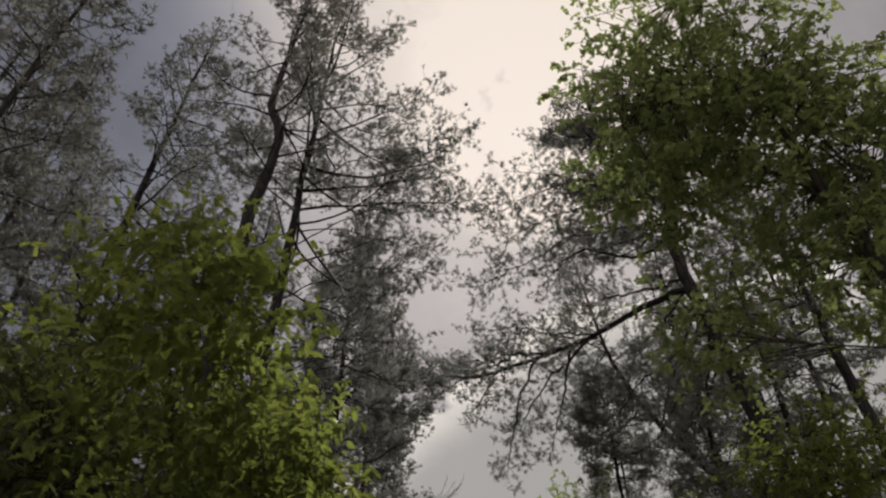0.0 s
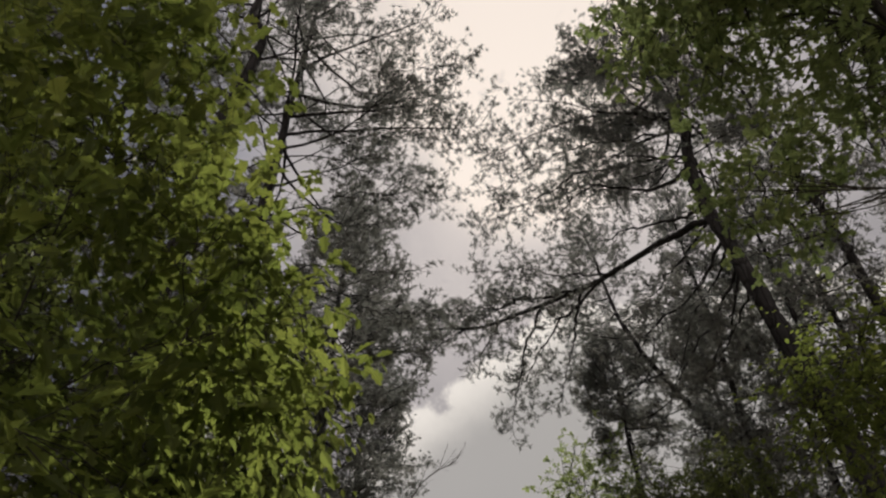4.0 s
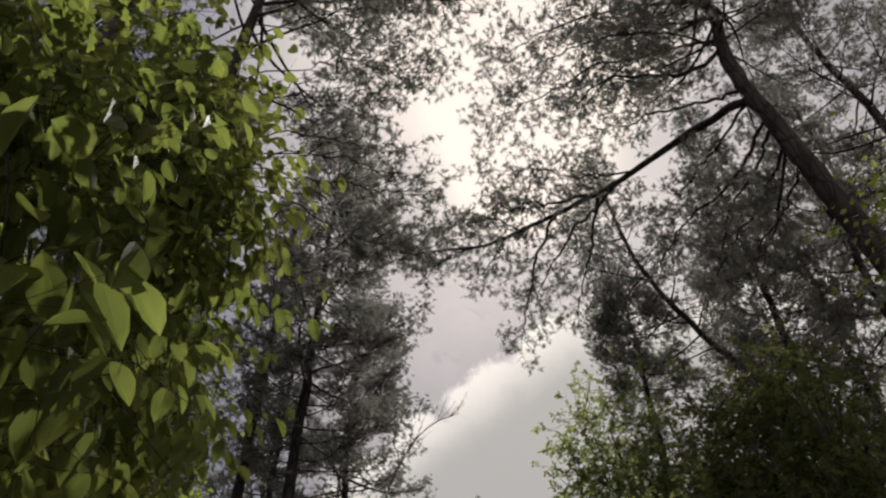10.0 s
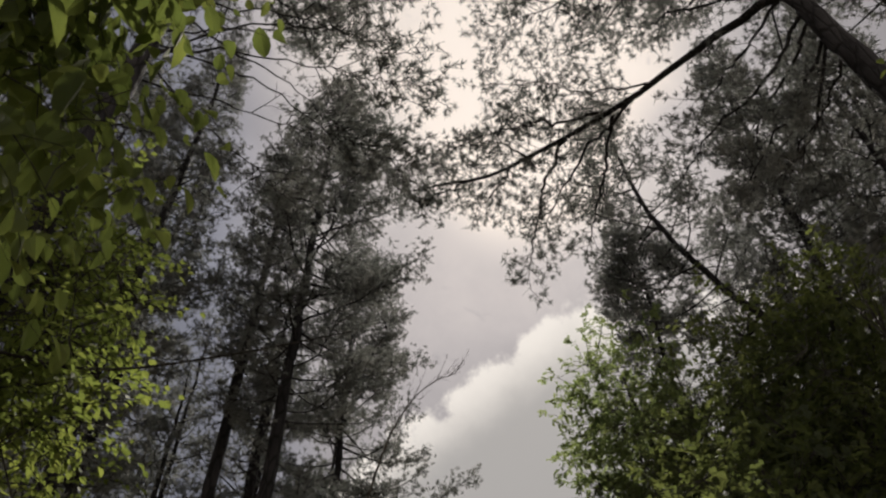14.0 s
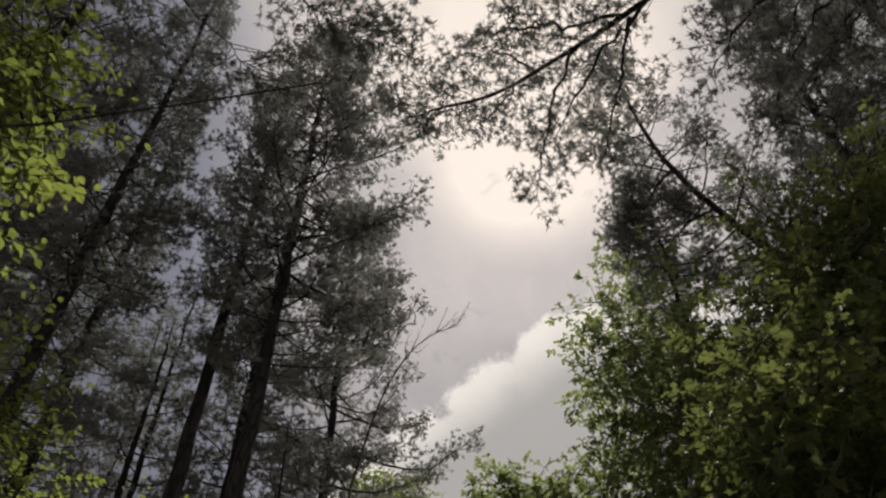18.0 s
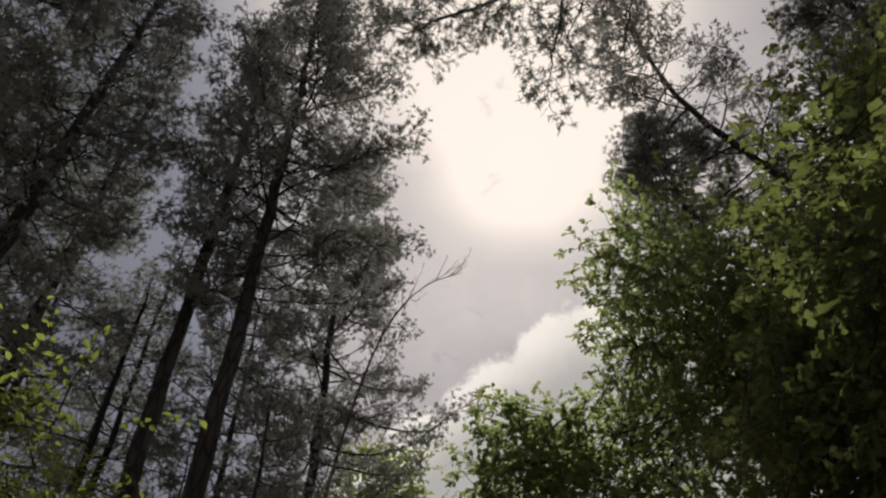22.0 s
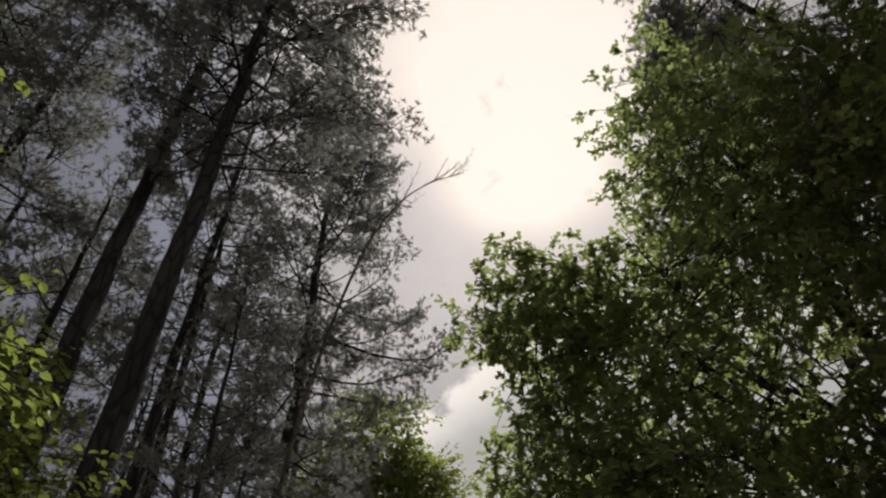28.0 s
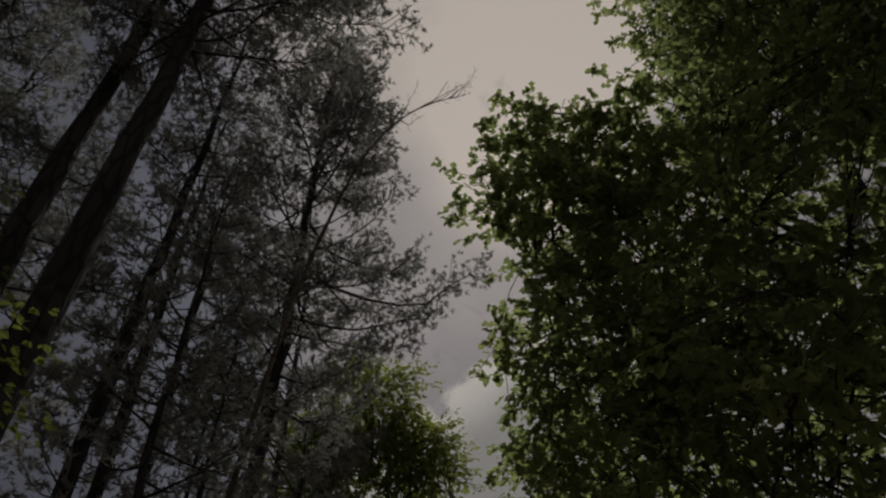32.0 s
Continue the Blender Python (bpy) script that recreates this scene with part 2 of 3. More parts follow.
# ---- ground ----
def make_ground():
    xs = np.r_[-2500, -600, -150, -60, np.linspace(-30, 30, 61), 60, 150, 600, 2500]
    ys = np.r_[-2500, -600, -150, -50, np.linspace(-20, 70, 91), 120, 300, 900, 2500]
    gx, gy = np.meshgrid(xs, ys)
    gz = np.array([[0.18 * (noise.noise((x * 0.15, y * 0.15, 0.0)) - 0.2) * min(1.0, max(0.0, (abs(x) - 1.0) / 2)) for x in xs] for y in ys])
    v = np.stack([gx, gy, gz], -1).reshape(-1, 3)
    w = len(xs)
    i = (np.arange(len(ys) - 1)[:, None] * w + np.arange(w - 1)[None]).ravel()
    ob = new("ground", mesh_from("ground", [(v, np.stack([i, i + 1, i + w + 1, i + w], -1))], FLOOR, True))
    tagged(ob, "forest floor of brown leaf litter and moss with a bare trodden trail", "ground", kind="structure")


make_ground()


# ---- trees ----
def branchlets(line, length, rng, every, reach, start):
    """Side shoots of a limb: lists of short lines, fanned to both sides."""
    out = []
    n = max(3, int(length * every))
    for k in range(n):
        s = start + (1 - start) * (k + rng.uniform(0.1, 0.9)) / n
        x = s * (len(line) - 1)
        i = min(int(x), len(line) - 2)
        p = line[i] + (line[i + 1] - line[i]) * (x - i)
        d = unit(line[i + 1] - line[i])
        flat = unit(np.cross(d, [0, 0, 1]) + 1e-6) * (1 if k % 2 else -1)
        a = rng.uniform(0.5, 1.15)
        w = unit(d * math.cos(a) + flat * math.sin(a) + np.array([0, 0, rng.normal(0.10, 0.32)]))
        l = reach * rng.uniform(0.5, 1.1) * (1.05 - 0.42 * s)
        bend = rng.normal(0, 0.12, 3) + np.array([0, 0, 0.10])
        out.append(np.stack([p, p + w * l * 0.5, p + (w + bend) * l]))
    return out


def pine(ctrl, r0, z0, rmax, seed, density=1.0, lean=(0.0, 0.0), peak=0.3, limbs=(), label="", blades=10, tuft=0.128, gap=0.30, spacing=0.205, fine=False, heavy=0.016, inner=0.42):
    """A pine: a tapered trunk, whorls of limbs, shoots, and needle tufts on them."""
    rng = np.random.default_rng(seed)
    tree = new("pine_tree")
    foot = np.array(ctrl[0], float)
    tree.location = foot
    line = curve(ctrl, 28)
    h = line[:, 2]
    s = (h - h[0]) / (h[-1] - h[0])
    line[1:-1, :2] += rng.normal(0, 0.025, (26, 2))
    radii = r0 * ((1 - s) ** 0.75 * 0.93 + 0.05) * (1 + 0.5 * np.exp(-h / 0.5))
    part("trunk", trunk_chunks(line - foot, radii, rng, 12 if r0 > 0.2 else 8), PINE_BARK, tree, smooth=True)
    top = h[-1]
    made, az, z = [], rng.uniform(0, 6.28), z0
    while z < top - 0.15:
        q = (z - z0) / (top - z0)
        prof = min(1.0, 0.45 + 0.55 * q / peak) * max(0.0, (1 - q)) ** 0.62 + 0.07
        i = min(int(np.searchsorted(h, z)), 27)
        p = line[i - 1] + (line[i] - line[i - 1]) * (z - h[i - 1]) / (h[i] - h[i - 1])
        az += 2.4 + rng.normal(0, 0.5)
        out = np.array([math.cos(az), math.sin(az), 0.0])
        grow = 1 + out[0] * lean[0] + out[1] * lean[1]
        l = max(0.3, rmax * prof * grow * rng.uniform(0.66, 1.1))
        rise = 0.05 + 0.75 * q ** 1.5 + rng.normal(0, 0.16)
        w = unit(out + np.array([0, 0, rise]))
        twist = rng.normal(0, 0.13, 3)
        k = np.linspace(0, 1, 7)[:, None]
        sag = np.array([0, 0, 1.0]) * (-0.22 * np.sin(k * math.pi * 0.8) + 0.10 * k ** 2)
        wig = np.cumsum(rng.normal(0, 0.034, (7, 3)), axis=0) * k
        made.append((p + l * (k * w + sag * 0.6 + twist * k * (1 - k) * 1.6 + wig), l, inner))
        z += gap * rng.uniform(0.5, 1.5) * (0.55 + 0.45 * (1 - q)) / density
    for c, start, *thin in limbs:
        g = curve(c, 20)
        g[1:-1] += rng.normal(0, 0.035, (18, 3)) + np.repeat(rng.normal(0, 0.03, (6, 3)), 3, axis=0)
        made.append((g, float(np.linalg.norm(np.diff(g, axis=0), axis=1).sum()), start, *thin))
    order = sorted(range(len(made)), key=lambda i: -made[i][1] - (100 if i >= len(made) - len(limbs) else 0))
    twigs, at, along = [], [], []
    for rank, i in enumerate(order):
        g, l, start, *thin = made[i]
        thick = (0.010 * l + 0.010) if i < len(made) - len(limbs) else (thin[0] if thin else heavy) * l + 0.01
        rr = thick * (1 - np.linspace(0, 1, len(g)) * 0.86)
        chunk = tube(g - foot, rr, 6 if rank < 14 else 4)
        if rank < (85 if fine or foot[1] < 36 and abs(foot[0]) < 13 else 14):
            part("limb", [chunk], PINE_BARK, tree, smooth=True)
        else:
            twigs.append(chunk)
        for b in branchlets(g, l, rng, 6.2 * density ** 0.5 if start < 0.95 else 2.0, (0.34 + 0.26 * l ** 0.75) * (1 if start < 0.95 else 0.6), start if start < 0.95 else 0.3):
            bl = float(np.linalg.norm(b[2] - b[0]))
            twigs.append(tube(b - foot, [0.010, 0.007, 0.005], 3) if fine else tube(b[[0, 2]] - foot, [0.010, 0.005], 3))
            if start > 0.95:
                for c in branchlets(b, bl, rng, 4.0, 0.5 * bl, 0.3):
                    twigs.append(tube(c - foot, [0.005, 0.004, 0.003], 3))
                continue
            sub = [b] + branchlets(b, bl, rng, 2.6, 0.5 * bl, 0.25) if bl > 0.4 else [b]
            for c in sub:
                cl = float(np.linalg.norm(c[2] - c[0]))
                m = max(1, round(cl / spacing))
                f = 1.06 - 0.8 * rng.uniform(0, 1, m)[:, None] ** 1.7
                at.append(c[0] * (1 - f) + c[2] * f + (c[1] - (c[0] + c[2]) / 2) * 4 * f * (1 - f) + rng.normal(0, 0.06, (m, 3)))
                along.append(np.repeat(unit(c[2] - c[0])[None], m, 0))
                if fine and c is not b:
                    twigs.append(tube(c[[0, 2]] - foot, [0.006, 0.003], 3))
        if start < 0.95:
            at.append(g[-1:])
            along.append(unit(g[-1:] - g[-2:-1]))
    part("twigwork", twigs, PINE_BARK, tree, kind="stuff")
    at, along = np.concatenate(at), np.concatenate(along)
    part("needles", [tufts(at - foot, along, rng, tuft, blades + 4 if fine else blades, 0.095 if fine else 0.13)], NEEDLES, tree, kind="stuff")
    return tagged(tree, label or "tall Scots pine with a long bare trunk and dark tufted needles", "tree", "pines along the trail")


def broadleaf(name, ctrl, r0, lobes, seed, shape, size, material, per=12, label="", category="tree", group="", twig=0.7, droop=0.35, single=None, limb_from=0.4, shell=0.42, close=False, rosette=False, rods=(), core=0.0, core_top=9.5):
    """A broadleaved tree: trunk, limbs to each lobe (centre, radii, sprays), shoots and sprays of leaves."""
    rng = np.random.default_rng(seed)
    tree = new(name)
    foot = np.array(ctrl[0], float)
    tree.location = foot
    line = curve(ctrl, 18)
    s = np.linspace(0, 1, 18)
    part("trunk", trunk_chunks(line - foot, r0 * ((1 - s) ** 0.7 * 0.9 + 0.08) * (1 + 0.5 * np.exp(-line[:, 2] / 0.4)), rng, 10), OAK_BARK, tree, smooth=True)
    thin, at, way, scale = [], [], [], []
    for centre, radii, count in lobes:
        c, r = np.array(centre, float), np.array(radii, float)
        want = max(line[0][2], c[2] - 0.9 * r[2] - np.hypot(*(c[:2] - line[-1][:2])) * 0.5)
        i = int(np.clip(np.searchsorted(line[:, 2], want), int(17 * limb_from), 16))
        a = line[i]
        bow = rng.normal(0, 0.10, 3) * np.linalg.norm(c - a)
        g = curve([a, a * 0.5 + c * 0.5 + bow + [0, 0, 0.1 * r[2]], c], 9)
        rl = (r0 * (1 - s[i]) ** 0.7 * 0.27 + 0.012) * min(1.0, float(r.mean()) / 2.4)
        part("limb", [tube(g - foot, rl * (1 - np.linspace(0, 1, 9) * 0.7), 7)], OAK_BARK, tree, smooth=True)
        nodes = [g[4:]]
        for k in range(16):
            e = c + unit(rng.normal(0, 1, 3)) * r * rng.uniform(0.55, 0.9)
            b = g[rng.integers(3, 9)]
            q = curve([b, (b + e) / 2 + rng.normal(0, 0.2 if close else 0.12, 3) * r, e], 7)
            nodes.append(q[1:])
            chunk = tube(q - foot, (rl * 0.34 + 0.006) * (0.6 if close else 1) * (1 - np.linspace(0, 1, 7) * 0.8), 5)
            if k < 4:
                part("limb", [chunk], OAK_BARK, tree, smooth=True)
            else:
                thin.append(chunk)
        nodes = np.concatenate(nodes)
        u = unit(rng.normal(0, 1, (count, 3)))
        lump = np.array([noise.noise(Vector(x) * 2.1 + Vector((seed, 0, 0))) for x in u])
        pts = c + u * r * (rng.uniform(0, 1, (count, 1)) ** shell) * (0.88 + 0.42 * lump[:, None])
        # sprays gather into bunches with gaps between them
        keep = np.array([noise.noise(Vector(x) * 0.95 + Vector((0, seed, 3))) for x in pts]) + rng.normal(0, 0.12, count) > (-0.08 if close else -0.2)
        pts = pts[keep]
        near = nodes[np.argmin(((pts[:, None] - nodes[None]) ** 2).sum(-1), axis=1)]
        out = unit(0.55 * unit((pts - c) / r) + 0.35 * unit(pts - near) + rng.normal(0, 0.55, pts.shape) * np.array([1, 1, 0.6]) + np.array([0, 0, -0.18]))
        if core:
            m = int((core if c[2] < core_top else 0.0) * count)
            at.append(c + unit(rng.normal(0, 1, (m, 3))) * r * 0.8 * rng.uniform(0, 1, (m, 1)) ** 0.5)
            way.append(unit(rng.normal(0, 1, (m, 3))))
            scale.append(size * rng.uniform(1.2, 2.0, m))
        for p, o, nd in zip(pts, out, near):
            l = twig * rng.uniform(0.6, 1.2)
            if close:
                thin.append(tube(curve([nd, (nd + p) / 2 + rng.normal(0, 0.09, 3), p, p + o * l + np.array([0, 0, -0.12 * l])], 5) - foot, np.linspace(0.0045, 0.0015, 5), 3))
            else:
                thin.append(tube(np.stack([nd, p, p + o * l]) - foot, [0.010, 0.006, 0.003], 3))
            m = max(4, int(per * rng.uniform(0.7, 1.3)))
            f = np.linspace(-0.15, 1.0, m)[:, None] + rng.normal(0, 0.03, (m, 1))
            if rosette:
                f = 1.0 - 0.9 * np.linspace(0, 1, m)[:, None] ** 2.2
            side = unit(np.cross(o, [0, 0, 1.0]) + 1e-6) * np.where(np.arange(m) % 2, 1.0, -1.0)[:, None]
            at.append(p + o * l * f + rng.normal(0, 0.03, (m, 3)))
            spread = rng.normal(0, 0.75, (m, 3)) if rosette else 0.0
            way.append(unit(o * rng.uniform(0.3, 1.0, (m, 1)) + side * rng.uniform(0.3, 1.0, (m, 1)) + spread))
            scale.append(size * rng.uniform(0.6, 1.15, m))
    at, way, scale = np.concatenate(at), np.concatenate(way), np.concatenate(scale)
    for c in rods:
        part("limb", [tube(curve(c, 14) - foot, np.linspace(0.016, 0.005, 14), 6)], OAK_BARK, tree, smooth=True)
    part("twigwork", thin, OAK_BARK, tree, kind="stuff")
    sd, ah, nm = leaf_frames(way, rng, droop)
    rest = np.ones(len(at), bool)
    if single:
        own = np.flatnonzero(((at > single[0::2]) & (at < single[1::2])).all(axis=1))
        own = own[:: max(1, len(own) // 280)][:290]
        blade = mesh_from("leaf", [(shape[0], shape[1])], material)
        for i in own:
            ob = new("leaf", blade)
            ob.parent = tree
            m = Matrix.Identity(4)
            for k, axis in enumerate((sd[i], ah[i], nm[i])):
                for j in range(3):
                    m[j][k] = axis[j] * scale[i]
            m.translation = Vector(at[i] - foot)
            ob.matrix_local = m
        rest[own] = False
    part("foliage", [leaf_chunk(shape, at[rest] - foot, sd[rest], ah[rest], nm[rest], scale[rest])], material, tree, kind="stuff")
    return tagged(tree, label, category, group)


def dead_sapling():
    rng = np.random.default_rng(77)
    tree = new("dead_sapling")
    foot = np.array([-3.6, 30.7, 0.0])
    tree.location = foot
    line = curve([foot, (-3.3, 30.7, 6), (-2.87, 30.7, 10.8), (-2.16, 30.7, 14.6), (-1.39, 30.7, 16.7), (-0.5, 30.7, 17.8), (0.53, 30.7, 18.3)], 30)
    part("trunk", trunk_chunks(line - foot, 0.055 * (1 - np.linspace(0, 1, 30)) + 0.006, rng, 7), DEAD_BARK, tree, smooth=True)
    for k in range(16):
        i = 16 + int(k * 0.85)
        d = unit(line[i] - line[i - 1])
        w = unit(d + np.array([rng.normal(0.1, 0.5), rng.normal(0, 0.5), rng.uniform(0.0, 0.9)]))
        l = rng.uniform(0.5, 1.7)
        g = curve([line[i], line[i] + w * l * 0.5 + rng.normal(0, 0.06, 3), line[i] + w * l + np.array([0, 0, 0.12 * l])], 6)
        b = part("branch", [tube(g - foot, 0.016 * (1 - np.linspace(0, 0.85, 6)), 4)], DEAD_BARK, tree, smooth=True)
        for q in branchlets(g, l, rng, 4, 0.35, 0.3):
            part("twig", [tube(q - foot, [0.007, 0.005, 0.003], 3)], DEAD_BARK, b)
    tagged(tree, "thin dead birch sapling with bare grey twigs leaning over the trail", "tree")


# pines by the trail, as (control points of the trunk, radius, crown start, reach, seed, options)
pine([(9.3, 16.1, 0), (8.6, 16.1, 6), (7.8, 16.1, 12), (7.55, 16.1, 14), (7.25, 16.1, 16.2), (7.08, 16.1, 17.4), (7.05, 16.1, 19.2), (7.3, 16.1, 21.2), (7.0, 16.3, 24.5), (6.6, 16.5, 28.5)],
     0.36, 19.0, 4.8, 11, 1.45, (-0.22, 0.28), 0.12,
     limbs=[([(7.14, 16.1, 16.8), (6.0, 17.2, 17.1), (4.85, 18.3, 16.95), (3.0, 20.1, 17.35), (1.3, 21.5, 17.7), (-0.2, 22.4, 18.4), (-1.0, 23.0, 18.9)], 0.36),
            ([(4.6, 18.5, 16.95), (3.6, 19.3, 16.4), (2.9, 20.6, 16.1), (2.4, 21.4, 15.2)], 0.2),
            ([(3.9, 19.2, 17.1), (2.5, 19.4, 17.0), (1.5, 19.2, 16.4), (0.9, 18.9, 15.8)], 0.15),
            ([(3.0, 20.1, 17.3), (2.4, 20.8, 16.2), (2.1, 21.4, 15.0), (1.9, 21.8, 14.0)], 0.15),
            ([(1.8, 21.1, 17.6), (1.2, 21.2, 16.6), (0.7, 21.3, 15.7)], 0.15),
            ([(4.0, 19.2, 17.0), (3.7, 20.3, 15.7), (3.2, 21.1, 14.2)], 0.3),
            ([(0.6, 21.9, 17.9), (-0.2, 21.8, 17.2), (-0.7, 21.9, 16.6)], 0.15),
            ([(2.2, 20.8, 17.5), (1.0, 20.3, 17.4), (0.0, 20.0, 16.9)], 0.2),
            ([(7.08, 16.1, 19.6), (5.4, 16.7, 20.1), (4.0, 17.1, 19.9), (2.8, 17.5, 19.4), (1.8, 17.8, 19.0), (1.0, 18.1, 18.7)], 0.12, 0.005),
            ([(7.25, 16.15, 22.0), (5.0, 16.8, 22.8), (3.4, 17.2, 22.6), (2.2, 17.6, 22.2), (1.4, 17.9, 22.3)], 0.12, 0.005),
            ([(4.85, 18.3, 16.95), (3.6, 18.7, 17.3), (2.2, 18.6, 17.5), (0.9, 18.5, 17.2)], 0.12, 0.005),
            ([(7.25, 16.1, 16.2), (6.5, 17.2, 15.2), (5.6, 18.3, 15.0), (4.9, 19.2, 14.2)], 0.3),
            ([(7.3, 16.1, 15.8), (6.9, 17.0, 15.3), (6.4, 18.0, 14.6), (6.1, 18.8, 13.6)], 0.3),
            ([(7.5, 16.1, 14.6), (7.4, 16.7, 14.3), (7.05, 17.3, 13.8), (6.5, 17.8, 13.2), (6.0, 18.2, 12.7)], 0.15),
            ([(7.4, 16.1, 15.2), (7.1, 16.9, 14.7), (6.6, 17.6, 14.1), (6.0, 18.1, 13.4), (5.6, 18.3, 12.7)], 0.15),
            ([(7.4, 16.1, 15.2), (7.2, 17.0, 14.2), (6.8, 17.6, 13.4), (6.4, 18.0, 12.8)], 0.2),
            ([(7.14, 16.1, 17.0), (6.5, 17.0, 16.4), (5.9, 17.7, 16.0), (5.3, 18.5, 15.3)], 0.3),
            ([(7.09, 16.1, 17.3), (6.2, 16.3, 17.0), (5.1, 16.5, 16.85), (4.3, 16.8, 16.8), (3.6, 17.3, 17.1)], 0.25),
            ([(7.05, 16.1, 19.2), (6.3, 16.3, 18.5), (5.5, 16.6, 18.6), (4.7, 17.0, 19.4), (3.8, 17.3, 19.0), (3.0, 17.6, 18.3)], 0.3),
            ([(7.25, 16.1, 20.8), (5.6, 16.6, 21.2), (4.2, 17.0, 21.3), (2.9, 17.4, 21.0), (1.4, 17.9, 20.2)], 0.12, 0.005)],
     heavy=0.0095, fine=True, inner=0.2, label="large Scots pine with a leaning trunk and one long limb")
pine([(12.2, 17.9, 0), (11.6, 17.9, 17.6), (11.2, 17.9, 21.5), (10.9, 17.9, 28)], 0.27, 15, 3.2, 12, 1.2, (-0.1, 0))
pine([(12.6, 27.0, 0), (12.0, 27.1, 10), (11.2, 27.2, 15.6), (10.2, 27.2, 17.6), (9.0, 27.2, 19.3), (7.65, 27.2, 22.2), (7.0, 27.2, 25.5), (6.5, 27.2, 29.5)], 0.24, 17, 3.4, 13, 1.35, (-0.25, 0),
     label="Scots pine with a bowed trunk and dark tufted needles")
pine([(7.4, 28.8, 0), (7.3, 28.8, 12), (7.1, 28.8, 23.7)], 0.17, 17.6, 2.8, 14, 2.8, peak=0.45, label="small pine with a dense dark rounded crown on a bare trunk")
pine([(-4.6, 11.5, 0), (-4.55, 11.5, 8), (-4.5, 11.5, 14.8), (-4.3, 11.5, 17.9), (-4.75, 11.5, 19.8), (-4.5, 11.5, 26.5)], 0.26, 16.5, 3.6, 15, 0.75, (0.15, 0.1),
     label="Scots pine with an S-shaped trunk and thin needle crown")
pine([(-4.5, 14.6, 0), (-4.4, 14.6, 12), (-4.4, 14.6, 20), (-4.3, 14.6, 31)], 0.22, 15.5, 5.4, 16, 0.9, (0.28, 0.1), 0.5,
     limbs=[([(-4.4, 14.6, 15.0), (-2.8, 14.8, 16.2), (-1.3, 15.0, 16.6), (-0.3, 15.1, 16.4)], 0.3),
            ([(-4.4, 14.6, 17.0), (-2.6, 14.8, 18.6), (-1.0, 15.0, 19.2), (0.3, 15.2, 19.3)], 0.3),
            ([(-4.4, 14.6, 12), (-3.2, 16, 13.2), (-2, 17.4, 13.6), (-0.6, 18.4, 14)], 0.6), ([(-4.4, 14.6, 13), (-3.6, 16.4, 14.5), (-2.6, 18, 15.2), (-1.6, 19.2, 15.6)], 0.6),
            ([(-4.4, 14.6, 11.6), (-4.0, 16.4, 12.4), (-3.4, 17.8, 12.8), (-2.8, 18.8, 13.4)], 0.6),
            ([(-4.4, 14.6, 12.8), (-3.0, 15.2, 14.2), (-1.9, 15.8, 14.6), (-0.9, 16.2, 14.9)], 0.35), ([(-4.4, 14.6, 11.8), (-2.8, 15.6, 13.3), (-1.4, 16.2, 13.6), (-0.3, 16.6, 13.9)], 0.45),
            ([(-4.4, 14.6, 14.2), (-3.0, 15.4, 15.8), (-2.0, 15.8, 16.2), (-1.1, 16.2, 16.8)], 0.35),
            ([(-4.4, 14.6, 19.4), (-2.6, 14.6, 21.2), (-0.8, 14.6, 22.0), (0.8, 14.7, 22.6)], 0.3),
            ([(-4.4, 14.6, 17.6), (-3.0, 15.6, 18.8), (-1.8, 16.6, 19.2), (-0.4, 17.2, 19.6)], 0.3),
            ([(-4.4, 14.6, 11.4), (-3.2, 14.8, 12.9), (-2.0, 14.9, 12.9), (-0.9, 15.0, 12.4), (0.0, 15.0, 12.7)], 1.0),
            ([(-4.4, 14.6, 12.2), (-3.2, 15.2, 13.6), (-2.2, 15.4, 13.8), (-1.0, 15.6, 14.6)], 1.0), ([(-4.4, 14.6, 11.0), (-3.4, 15.4, 11.6), (-2.4, 15.9, 11.7), (-1.6, 16.3, 12.3)], 1.0)], heavy=0.002, fine=True)
pine([(-9.9, 15.3, 0), (-9.8, 15.3, 12), (-9.5, 15.3, 31)], 0.24, 14, 3.3, 17, 1.0, (0.3, 0))
pine([(-8.8, 24.1, 0), (-8.6, 24.1, 15), (-8.4, 24.1, 30)], 0.27, 10, 2.5, 18, 2.0)
pine([(-10.7, 28.6, 0), (-10.5, 28.6, 14), (-10.3, 28.6, 29)], 0.28, 11, 2.7, 19, 1.5, (-0.15, 0))
pine([(-4.75, 26.9, 0), (-4.6, 26.9, 12), (-4.6, 26.9, 22), (-4.65, 26.9, 31.0)], 0.26, 13.5, 4.0, 20, 1.8, (0.12, 0), 0.3, label="tall Scots pine with a straight trunk and a full dark crown")
pine([(-6.5, 27.95, 0), (-6.4, 27.95, 14), (-6.3, 27.95, 30)], 0.27, 14.5, 2.1, 21, 1.4, (0.1, 0))
pine([(-4.5, 35.8, 0), (-4.3, 35.8, 14), (-4.35, 35.8, 30.6)], 0.24, 11.5, 4.6, 22, 1.65, (0.15, 0), 0.30, label="tall Scots pine with a narrow crown and wide lower limbs")
pine([(-6.8, 32.5, 0), (-6.6, 32.5, 14), (-6.5, 32.5, 27)], 0.22, 13.5, 2.4, 23, 1.1)
pine([(-10.3, 34.0, 0), (-10.2, 34.0, 12), (-10.1, 34.0, 24)], 0.20, 9, 2.2, 24, 1.1)
pine([(8.9, 21.3, 0), (8.6, 21.3, 12), (8.4, 21.3, 24.5)], 0.19, 8.5, 2.1, 25, 2.3, label="small dense pine with a dark pointed crown")
